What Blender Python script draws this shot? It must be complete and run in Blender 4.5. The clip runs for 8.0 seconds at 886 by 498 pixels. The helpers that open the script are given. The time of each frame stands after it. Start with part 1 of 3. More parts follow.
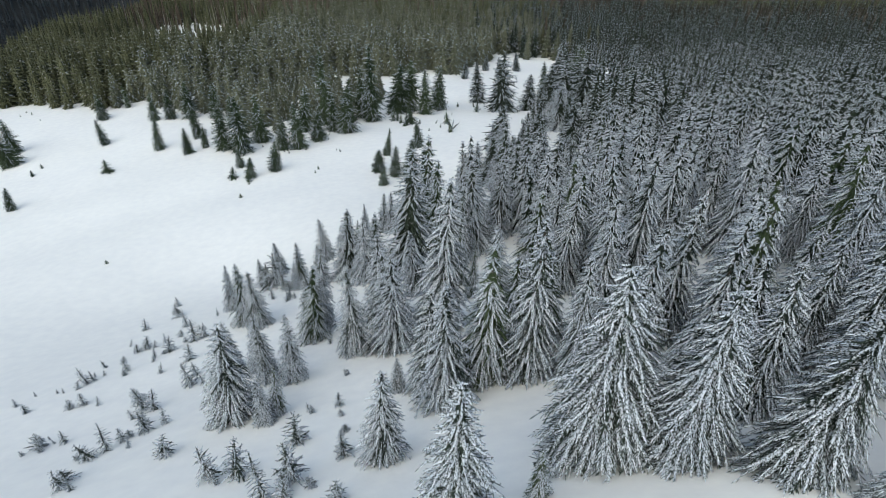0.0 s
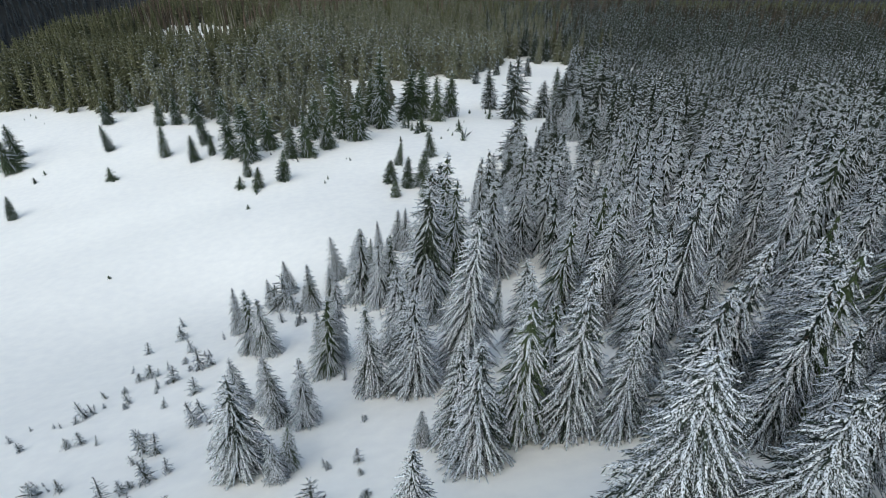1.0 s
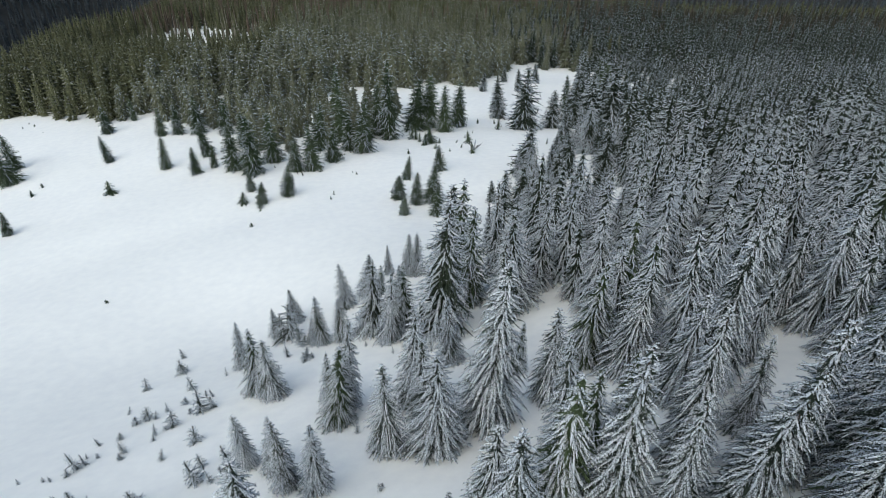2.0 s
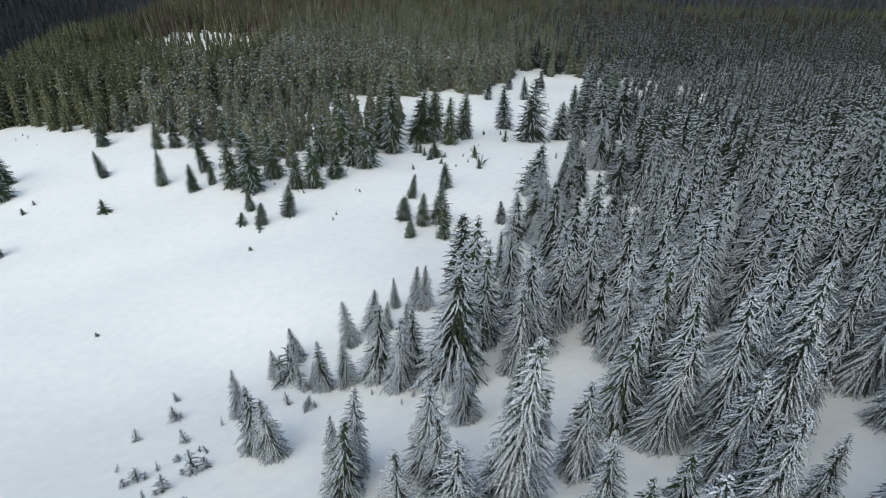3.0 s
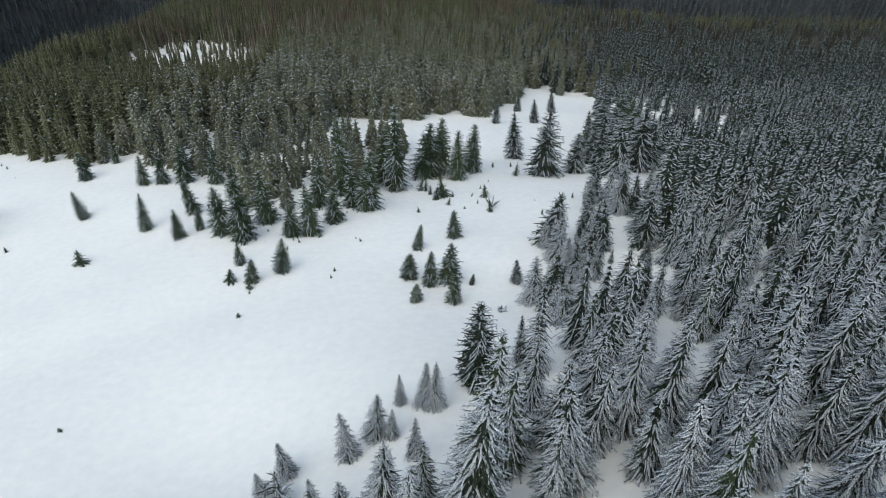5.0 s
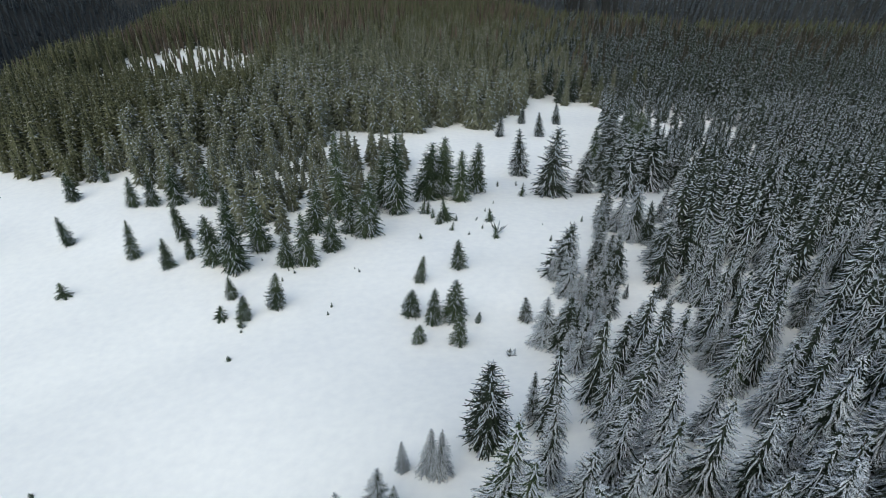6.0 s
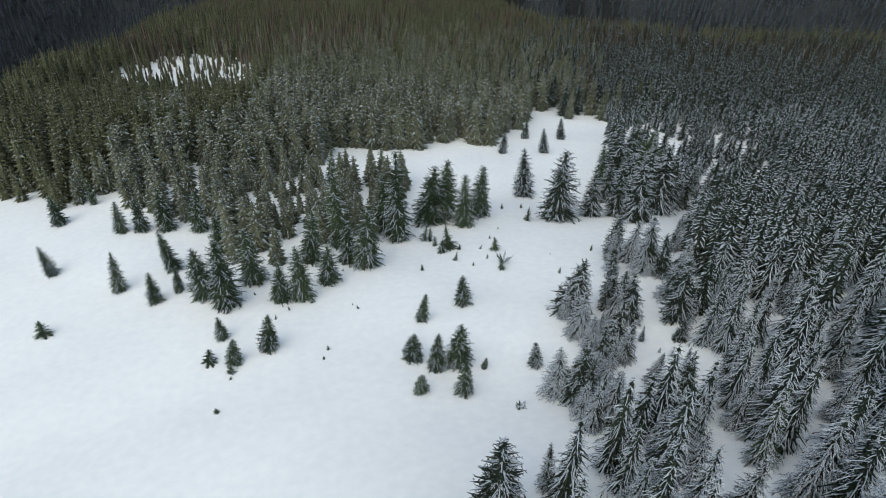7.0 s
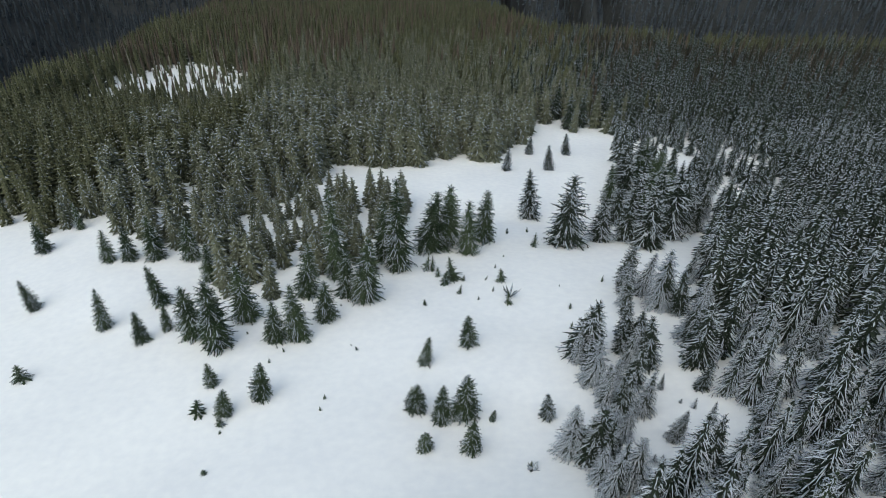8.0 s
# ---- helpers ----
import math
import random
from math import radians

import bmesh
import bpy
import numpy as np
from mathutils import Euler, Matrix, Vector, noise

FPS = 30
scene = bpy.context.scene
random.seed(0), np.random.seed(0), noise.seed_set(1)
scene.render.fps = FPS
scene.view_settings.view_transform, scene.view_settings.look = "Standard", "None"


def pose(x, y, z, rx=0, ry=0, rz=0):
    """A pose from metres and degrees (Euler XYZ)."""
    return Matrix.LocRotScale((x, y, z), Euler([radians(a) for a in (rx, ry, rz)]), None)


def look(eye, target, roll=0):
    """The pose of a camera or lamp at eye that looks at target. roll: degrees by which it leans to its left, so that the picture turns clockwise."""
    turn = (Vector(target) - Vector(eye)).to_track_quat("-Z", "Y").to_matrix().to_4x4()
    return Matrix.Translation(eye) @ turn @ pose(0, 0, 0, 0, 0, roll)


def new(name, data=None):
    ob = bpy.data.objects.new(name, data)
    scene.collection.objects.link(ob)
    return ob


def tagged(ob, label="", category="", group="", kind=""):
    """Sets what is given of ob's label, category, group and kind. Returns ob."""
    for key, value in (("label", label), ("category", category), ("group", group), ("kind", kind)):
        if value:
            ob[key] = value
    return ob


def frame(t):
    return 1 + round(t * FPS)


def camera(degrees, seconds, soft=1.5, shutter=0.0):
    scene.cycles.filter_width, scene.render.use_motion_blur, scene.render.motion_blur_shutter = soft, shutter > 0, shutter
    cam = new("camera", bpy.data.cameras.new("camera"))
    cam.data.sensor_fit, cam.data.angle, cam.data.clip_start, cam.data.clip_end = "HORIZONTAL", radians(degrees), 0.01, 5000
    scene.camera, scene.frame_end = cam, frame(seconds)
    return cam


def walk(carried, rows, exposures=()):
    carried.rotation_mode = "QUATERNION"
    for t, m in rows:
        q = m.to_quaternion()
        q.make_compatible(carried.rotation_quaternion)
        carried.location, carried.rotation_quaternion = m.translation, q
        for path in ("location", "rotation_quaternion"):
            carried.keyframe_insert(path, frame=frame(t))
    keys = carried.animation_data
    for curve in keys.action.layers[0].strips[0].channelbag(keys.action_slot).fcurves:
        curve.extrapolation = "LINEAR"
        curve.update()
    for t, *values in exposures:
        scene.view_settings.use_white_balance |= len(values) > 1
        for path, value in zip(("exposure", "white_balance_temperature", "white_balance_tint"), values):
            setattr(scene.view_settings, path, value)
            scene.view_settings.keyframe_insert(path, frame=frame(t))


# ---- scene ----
cam = camera(66.0, 8.0, soft=0.6)
PATH = [
    (0, (0.0, 0.0, 40.0), (0.0, 1.576, 38.769), 1.3),
    (0.5, (-0.648, 1.93, 39.819), (-0.654, 3.506, 38.588), 1.4),
    (1, (-1.411, 4.016, 39.595), (-1.424, 5.592, 38.364), 1.5),
    (1.5, (-2.168, 6.224, 39.427), (-2.184, 7.802, 38.198), 1.6),
    (3, (-3.964, 14.174, 39.477), (-3.983, 15.751, 38.247), 1.6),
    (3.5, (-4.439, 17.144, 39.647), (-4.459, 18.721, 38.417), 1.6),
    (4, (-4.823, 20.205, 39.85), (-4.843, 21.782, 38.621), 1.7),
    (4.5, (-5.161, 23.428, 40.028), (-5.182, 25.005, 38.799), 1.7),
    (6, (-6.275, 33.898, 40.074), (-6.296, 35.477, 38.846), 1.7),
    (6.5, (-6.655, 37.458, 40.157), (-6.676, 39.038, 38.931), 1.7),
    (7, (-7.063, 41.013, 40.271), (-7.082, 42.595, 39.048), 1.8),
    (7.5, (-7.501, 44.59, 40.348), (-7.519, 46.174, 39.126), 1.8),
    (8, (-7.922, 48.12, 40.485), (-7.939, 49.706, 39.266), 1.8),
]
LIGHTNESS = [(0.0, 0.51, 6420, 0), (8.0, 0.43, 6360, 0)]
walk(cam, [(t, look(eye, target, roll)) for t, eye, target, roll in PATH], LIGHTNESS)

# ---- light ----
world = bpy.data.worlds.new("world")
scene.world = world
world.use_nodes = True
sky = world.node_tree.nodes.new("ShaderNodeTexSky")
sky.sky_type, sky.sun_disc = "NISHITA", False
SUN_UP, SUN_TURN = 50.0, 200.0
sky.sun_elevation, sky.sun_rotation = radians(SUN_UP), radians(SUN_TURN)
sky.air_density, sky.dust_density, sky.ozone_density = 1.0, 3.0, 1.0
back = world.node_tree.nodes["Background"]
back.inputs["Strength"].default_value = 0.11
world.node_tree.links.new(sky.outputs[0], back.inputs[0])
sun_data = bpy.data.lights.new("sun", "SUN")
sun_data.energy, sun_data.angle, sun_data.color = 1.3, radians(95), (1.0, 0.962, 0.90)
sun = new("sun", sun_data)
a, e = radians(SUN_TURN), radians(SUN_UP)
sun.matrix_world = look((math.sin(a) * math.cos(e) * 300, math.cos(a) * math.cos(e) * 300, math.sin(e) * 300), (0, 0, 0))

# ---- materials ----


def material(name, low, high, rough, scale, bump=0.0, bump_scale=40.0, spread=0.0, coarse=None, fleck=None):
    """Two colours mixed by noise at two scales, a bump, and a shade that differs from thing to thing."""
    mat = bpy.data.materials.new(name)
    mat.use_nodes = True
    tree, link = mat.node_tree, mat.node_tree.links.new
    bsdf = tree.nodes["Principled BSDF"]
    bsdf.inputs["Roughness"].default_value = rough
    bsdf.inputs["Specular IOR Level"].default_value = 0.06
    place = tree.nodes.new("ShaderNodeNewGeometry")
    fine = tree.nodes.new("ShaderNodeTexNoise")
    fine.inputs["Scale"].default_value, fine.inputs["Detail"].default_value = scale, 4.0
    link(place.outputs["Position"], fine.inputs["Vector"])
    wide = tree.nodes.new("ShaderNodeTexNoise")
    wide.inputs["Scale"].default_value, wide.inputs["Detail"].default_value = coarse or scale / 14, 3.0
    link(place.outputs["Position"], wide.inputs["Vector"])
    both = tree.nodes.new("ShaderNodeMath")
    both.operation = "ADD"
    link(fine.outputs["Fac"], both.inputs[0])
    link(wide.outputs["Fac"], both.inputs[1])
    info = tree.nodes.new("ShaderNodeObjectInfo")
    shade = tree.nodes.new("ShaderNodeMath")
    shade.operation, shade.inputs[1].default_value = "MULTIPLY_ADD", spread
    link(info.outputs["Random"], shade.inputs[0])
    link(both.outputs[0], shade.inputs[2])
    ramp = tree.nodes.new("ShaderNodeMapRange")
    ramp.inputs["From Min"].default_value, ramp.inputs["From Max"].default_value = 0.7 + spread / 2, 1.3 + spread / 2
    link(shade.outputs[0], ramp.inputs["Value"])
    mix = tree.nodes.new("ShaderNodeMix")
    mix.data_type = "RGBA"
    mix.inputs["A"].default_value, mix.inputs["B"].default_value = (*low, 1), (*high, 1)
    link(ramp.outputs[0], mix.inputs["Factor"])
    tint = mix.outputs["Result"]
    if fleck:
        spot = tree.nodes.new("ShaderNodeTexNoise")
        spot.inputs["Scale"].default_value, spot.inputs["Detail"].default_value, spot.inputs["Roughness"].default_value = fleck[1], 2.0, 0.6
        link(place.outputs["Position"], spot.inputs["Vector"])
        cut = tree.nodes.new("ShaderNodeMapRange")
        cut.inputs["From Min"].default_value, cut.inputs["From Max"].default_value = fleck[2] - 0.03, fleck[2] + 0.03
        link(spot.outputs["Fac"], cut.inputs["Value"])
        over = tree.nodes.new("ShaderNodeMix")
        over.data_type = "RGBA"
        over.inputs["B"].default_value = (*fleck[0], 1)
        link(cut.outputs[0], over.inputs["Factor"])
        link(tint, over.inputs["A"])
        tint = over.outputs["Result"]
    link(tint, bsdf.inputs["Base Color"])
    if bump:
        grain = tree.nodes.new("ShaderNodeTexNoise")
        grain.inputs["Scale"].default_value, grain.inputs["Detail"].default_value = bump_scale, 5.0
        link(place.outputs["Position"], grain.inputs["Vector"])
        relief = tree.nodes.new("ShaderNodeBump")
        relief.inputs["Strength"].default_value, relief.inputs["Distance"].default_value = bump, 0.08
        link(grain.outputs["Fac"], relief.inputs["Height"])
        link(relief.outputs[0], bsdf.inputs["Normal"])
    return mat


SNOW = material("ground_snow", (0.80, 0.81, 0.825), (0.885, 0.89, 0.885), 0.55, 0.9, 0.1, 3.0, 0.0, 0.05)
# Snow greyed and blued for needles in it and sky light blocked by trees
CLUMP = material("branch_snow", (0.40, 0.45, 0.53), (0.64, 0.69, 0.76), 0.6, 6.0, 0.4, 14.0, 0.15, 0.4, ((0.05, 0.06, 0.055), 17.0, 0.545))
NEEDLE = material("frosted_needles", (0.012, 0.018, 0.015), (0.042, 0.056, 0.046), 0.75, 9.0, 0.4, 30.0, 0.3, 0.5, ((0.5, 0.53, 0.57), 9.0, 0.60))
GREEN = material("green_needles", (0.016, 0.027, 0.015), (0.056, 0.078, 0.042), 0.7, 8.0, 0.4, 30.0, 0.4, 0.4, ((0.5, 0.53, 0.55), 6.0, 0.66))
# Duller copy of the branch snow, blocked sky light again in its colour
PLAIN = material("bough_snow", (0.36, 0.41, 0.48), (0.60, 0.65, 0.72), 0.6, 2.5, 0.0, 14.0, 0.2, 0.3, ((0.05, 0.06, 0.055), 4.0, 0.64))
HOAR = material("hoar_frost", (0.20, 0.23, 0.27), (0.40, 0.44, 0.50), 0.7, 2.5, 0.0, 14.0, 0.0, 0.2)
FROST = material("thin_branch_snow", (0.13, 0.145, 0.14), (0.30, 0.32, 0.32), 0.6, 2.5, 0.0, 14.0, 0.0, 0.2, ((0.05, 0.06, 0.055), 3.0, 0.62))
# Aerial haze and shadow of the far slope are put into this blue-grey
VALE = material("hazy_valley_needles", (0.022, 0.028, 0.034), (0.062, 0.073, 0.085), 0.85, 0.8, 0.0, 30.0, 0.0, 0.05)
# Lighter copy: the brighter haze on the valley's right is in the colour
FAR_HAZE = material("pale_hazy_valley_needles", (0.032, 0.040, 0.049), (0.074, 0.087, 0.101), 0.85, 0.8, 0.0, 30.0, 0.0, 0.05)
# Darker copy of the far needles, holding the shading on the wood's right
SHADED_WOODS = material("shaded_far_needles", (0.018, 0.018, 0.014), (0.056, 0.054, 0.042), 0.85, 2.2, 0.0, 30.0, 0.0, 0.09)
OLIVE = material("olive_needles", (0.040, 0.046, 0.029), (0.132, 0.140, 0.098), 0.75, 2.5, 0.0, 30.0, 0.0, 0.10, ((0.34, 0.36, 0.35), 3.2, 0.64))
RIME = material("rimed_needles", (0.009, 0.014, 0.010), (0.036, 0.047, 0.034), 0.8, 3.0, 0.0, 30.0, 0.0, 0.12, ((0.26, 0.28, 0.30), 4.0, 0.635))
WOODS = material("far_needles", (0.030, 0.035, 0.019), (0.100, 0.104, 0.060), 0.8, 2.2, 0.0, 30.0, 0.0, 0.09, ((0.28, 0.28, 0.26), 2.6, 0.66))
BROWN = material("dead_needles", (0.042, 0.035, 0.026), (0.125, 0.104, 0.085), 0.85, 2.5, 0.0, 30.0, 0.0, 0.12)
# Needle litter, with canopy shade over hidden snow put into its dark colour
SHADED_FLOOR = material("shaded_forest_floor", (0.018, 0.020, 0.021), (0.045, 0.048, 0.050), 0.9, 0.6, 0.0, 30.0, 0.0, 0.03)
BARK = material("bark", (0.05, 0.04, 0.032), (0.13, 0.11, 0.09), 0.9, 12.0, 0.5, 40.0, 0.2)
BARE = material("bare_wood", (0.15, 0.135, 0.12), (0.34, 0.32, 0.29), 0.85, 6.0, 0.3, 30.0)

# ---- ground ----
PLAN = (-13.03, 7.48, -24.9, 7.27, -7.41, -8.11, -0.95)


EDGE_X = (-420, -60, 4, 18, 34, 48, 62, 77, 109, 130, 165, 191, 300, 420)
EDGE_Y = (700, 700, 650, 590, 515, 462, 458, 460, 463, 436, 465, 455, 470, 500)
HOLLOWS = ((-27, 59, 14, 13, 2.2), (8, 92, 20, 13, 1.9), (-110, 310, 50, 70, 5.0))


def crest(x):
    """How far ahead the wooded shoulder breaks off into the valley."""
    return np.interp(x, EDGE_X, EDGE_Y) + 4.0 * np.sin(np.asarray(x) / 31.0)


def past_edge(x, y):
    """How far beyond the shoulder's edge a spot lies, ahead or to its western side."""
    x, y = np.asarray(x, float), np.asarray(y, float)
    steep = (crest(x + 15.0) - crest(x - 15.0)) / 30.0
    ahead = (y - crest(x)) / np.sqrt(1.0 + steep**2)
    aside = -(x + 157.0 + 0.13 * (y - 255.0)) + 6.0 * np.sin(y / 27.0)
    return np.maximum(ahead, np.where(y > 150.0, aside, -50.0))


def ground_z(x, y):
    """The height of the hillside, without its small bumps."""
    x, y = np.asarray(x, float), np.asarray(y, float)
    u, v = 2.4 * np.tanh(x / 120.0), (np.clip(y, 12.0, 160.0) - 80.0) / 80.0
    c = PLAN
    z = c[0] + c[1] * u + c[2] * v + c[3] * v**2 + c[4] * v**3 + c[5] * u * v + c[6] * u * v**2
    z = z + 0.15 * np.maximum(12.0 - y, 0.0).clip(0, 60)
    z = z - 0.23 * (np.clip(y, 160.0, 310.0) - 160.0)
    z = z - 0.24 * np.clip(y - 310.0, 0.0, 390.0)
    z = z - 12.0 * np.tanh(np.maximum(-x - 60.0, 0.0) / 90.0) * np.clip((y - 60.0) / 100.0, 0.0, 1.0)
    for hx, hy, wide, deep, fall in HOLLOWS:
        z = z - fall * np.exp(-(((x - hx) / wide) ** 2) - ((y - hy) / deep) ** 2)
    over = np.maximum(past_edge(x, y), 0.0)
    z = z - 0.52 * np.minimum(over, 170.0) + 0.62 * np.maximum(over - 200.0, 0.0).clip(0, 900)
    return z


def ripple(x, y):
    """Drifts and hummocks of the snow."""
    return (0.22 * np.sin(x / 5.3 + 1.3 * np.sin(y / 9.1)) * np.sin(y / 6.7 + 0.8) + 0.05 * np.sin(x / 1.9 + y / 3.1) * np.sin(y / 2.3 - x / 4.7)
            + 0.5 * np.sin(x / 17.0 + 0.5) * np.sin(y / 23.0))


def height(x, y):
    return float(ground_z(x, y) + ripple(x, y))


def mesh_of(name, verts, faces, materials, slots=None, smooth=True):
    """A mesh out of arrays of points and of triangles or quads."""
    verts, faces = np.asarray(verts, np.float32), np.asarray(faces, np.int32)
    data = bpy.data.meshes.new(name)
    n, k = faces.shape
    data.vertices.add(len(verts))
    data.vertices.foreach_set("co", verts.ravel())
    data.loops.add(n * k)
    data.loops.foreach_set("vertex_index", faces.ravel())
    data.polygons.add(n)
    data.polygons.foreach_set("loop_start", np.arange(0, n * k, k, dtype=np.int32))
    for mat in materials:
        data.materials.append(mat)
    if slots is not None:
        data.polygons.foreach_set("material_index", np.asarray(slots, np.int32))
    data.polygons.foreach_set("use_smooth", np.full(n, smooth))
    data.update(calc_edges=True)
    return data


def steps(start, stop, step, growth, limit):
    """Even steps from start to stop, and growing ones after it up to limit."""
    line = list(np.arange(start, stop, step))
    while line[-1] < limit:
        step *= growth
        line.append(line[-1] + step)
    return line


def build_ground():
    xs = np.array([-v for v in steps(0, 100, 1.6, 1.12, 3500)][::-1] + steps(1.6, 75, 1.6, 1.12, 3500))
    ys = np.array([-v for v in steps(0, 20, 1.5, 1.3, 3000)][::-1] + steps(1.6, 230, 1.6, 1.05, 3800))
    gx, gy = np.meshgrid(xs, ys)
    gz = ground_z(gx, gy) + ripple(gx, gy) * np.exp(-np.maximum(np.hypot(gx, gy) - 400, 0) / 200)
    at = np.arange(gx.size).reshape(gx.shape)
    quads = np.stack([at[:-1, :-1], at[:-1, 1:], at[1:, 1:], at[1:, :-1]], -1).reshape(-1, 4)
    # Dense woods and ground past the edge get the floor coloured for canopy shade
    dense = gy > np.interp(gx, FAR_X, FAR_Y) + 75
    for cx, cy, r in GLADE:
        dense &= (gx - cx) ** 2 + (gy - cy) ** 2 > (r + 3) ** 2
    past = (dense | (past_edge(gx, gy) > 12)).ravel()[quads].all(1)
    data = mesh_of("ground", np.stack([gx, gy, gz], -1).reshape(-1, 3), quads, [SNOW, SHADED_FLOOR], past)
    tagged(new("ground", data), "smooth snow-covered hillside meadow falling away into woods", "ground", kind="structure")


# ---- trees ----


def kite(mesh, p, go, reach, w, lift=0.0):
    """A small folded spray from p along go."""
    up = np.array([0.0, 0.0, 1.0])
    cross = np.cross(go, up)
    cross /= np.linalg.norm(cross) + 1e-9
    mid, tip = p + go * (reach * 0.55), p + go * reach - up * (0.15 * reach)
    base = len(mesh[0])
    mesh[0] += [p + up * lift, mid - cross * w - up * (0.6 * w - lift), tip + up * lift, mid + cross * w - up * (0.6 * w - lift)]
    mesh[1] += [(base, base + 2, base + 1), (base, base + 3, base + 2)]


def frond(rng, out, snow, root, way, side, length, half, rise, fall, segs, twigs, laden, load):
    """One drooping bough: a narrow rib of needles with side twigs, snow lying along both."""
    up = np.array([0.0, 0.0, 1.0])
    has_snow = rng.random() < laden
    bow, wave, hook = rng.uniform(-0.28, 0.28), rng.uniform(-0.06, 0.06), rng.uniform(-0.05, 0.22)

    def rib(s):
        return root + way * (length * s) + side * (length * (bow * s * s + wave * math.sin(7 * s))) + up * (length * (rise * s - fall * s * s + hook * s**4))

    line = np.linspace(0.0, 1.0, segs + 1)
    ribs = [rib(s) for s in line]
    wide = [half * (0.45 + 2.2 * s * (1 - s)) * rng.uniform(0.7, 1.3) if s < 1 else half * 0.15 for s in line]
    base = len(out[0])
    for p, w in zip(ribs, wide):
        out[0] += [p - side * w - up * (0.8 * w), p, p + side * w - up * (0.8 * w)]
    for k in range(segs):
        b = base + 3 * k
        out[1] += [(b, b + 1, b + 4), (b, b + 4, b + 3), (b + 1, b + 2, b + 5), (b + 1, b + 5, b + 4)]
    if has_snow:
        base = len(snow[0])
        for p, w in zip(ribs, wide):
            w2 = w * load * (rng.uniform(0.6, 1.25) if segs < 4 else rng.uniform(0.55, 1.3)) + 0.012
            snow[0] += [p - side * w2 - up * (0.7 * w2 - 0.02), p + up * (0.03 + 0.4 * w2), p + side * w2 - up * (0.7 * w2 - 0.02)]
        for k in range(0 if segs < 4 or rng.random() < 0.7 else 1, segs):
            b = base + 3 * k
            snow[1] += [(b, b + 1, b + 4), (b, b + 4, b + 3), (b + 1, b + 2, b + 5), (b + 1, b + 5, b + 4)]
    for k in range(twigs):
        s = 0.2 + 0.72 * (k + rng.random()) / twigs
        hand = 1 if k % 2 else -1
        go = way * rng.uniform(0.5, 0.9) + side * (hand * rng.uniform(0.45, 0.85)) - up * rng.uniform(0.35, 1.0)
        reach = length * (rng.uniform(0.2, 0.4) if segs < 3 else rng.uniform(0.12, 0.26)) * (1.2 - 0.75 * s)
        w = min(reach * (rng.uniform(0.08, 0.14) if segs > 3 else rng.uniform(0.1, 0.18)), 0.036 if segs > 3 else 0.065)
        kite(out, rib(s), go, reach, w)
        if has_snow and rng.random() < (0.75 if segs > 2 else 0.6):
            kite(snow, rib(s), go, reach * rng.uniform(0.8, 1.0), w * rng.uniform(0.5, 0.95), 0.03)


def spruce_shape(seed, whorls, per, segs, twigs, laden, radius, full=0.85, load=0.5, thick=0.075, droop=0.8, low=0.03, heart=0.55, lift=0.7):
    """The crown and the snow of a spruce 10 m high, as points and triangles."""
    rng = random.Random(seed)
    out, snow = [[], []], [[], []]
    bald = rng.uniform(0, 2 * math.pi)
    swell = [rng.uniform(0.82, 1.18) for _ in range(7)]
    for i in range(whorls):
        f = low + (0.985 - low) * (i + rng.uniform(-0.35, 0.35)) / (whorls - 1)
        f = min(max(f, low), 0.985)
        reach = radius * (1 - f) ** full * ((0.8 + 0.2 * min(1.0, f / 0.12)) if heart < 0.7 else (0.62 + 0.38 * min(1.0, f / 0.16))) + 0.10
        count = max(3, round(per * (1.1 - 0.6 * f)))
        turn = rng.uniform(0, 6.28)
        for k in range(count):
            az = turn + (k + rng.uniform(-0.35, 0.35)) * 2 * math.pi / count
            way = np.array([math.cos(az), math.sin(az), 0.0])
            side = np.array([-way[1], way[0], 0.0])
            length = reach * rng.uniform(0.74, 1.1) * swell[int(az / 0.9) % 7]
            rise = lift * f**1.6 - 0.08 + rng.uniform(-0.14, 0.14)
            fall = droop * (1.0 - 0.5 * f) + rng.uniform(-0.12, 0.12)
            cover = laden * (0.65 if math.cos(az - bald) > 0.7 and f > 0.25 else 1.0)
            half = length * thick * rng.uniform(0.8, 1.25) + 0.022
            root = np.array([0, 0, 10 * f + rng.uniform(-0.15, 0.15)])
            frond(rng, out, snow, root, way, side, length, half, rise, fall, segs, twigs, cover, load)
    core, _ = skirt_shape(seed, 13, 9, 0.0, radius * heart, 0.1, 0.6)
    start = len(out[0])
    out[0] += core[0]
    out[1] += [tuple(i + start for i in face) for face in core[1]]
    return out, snow


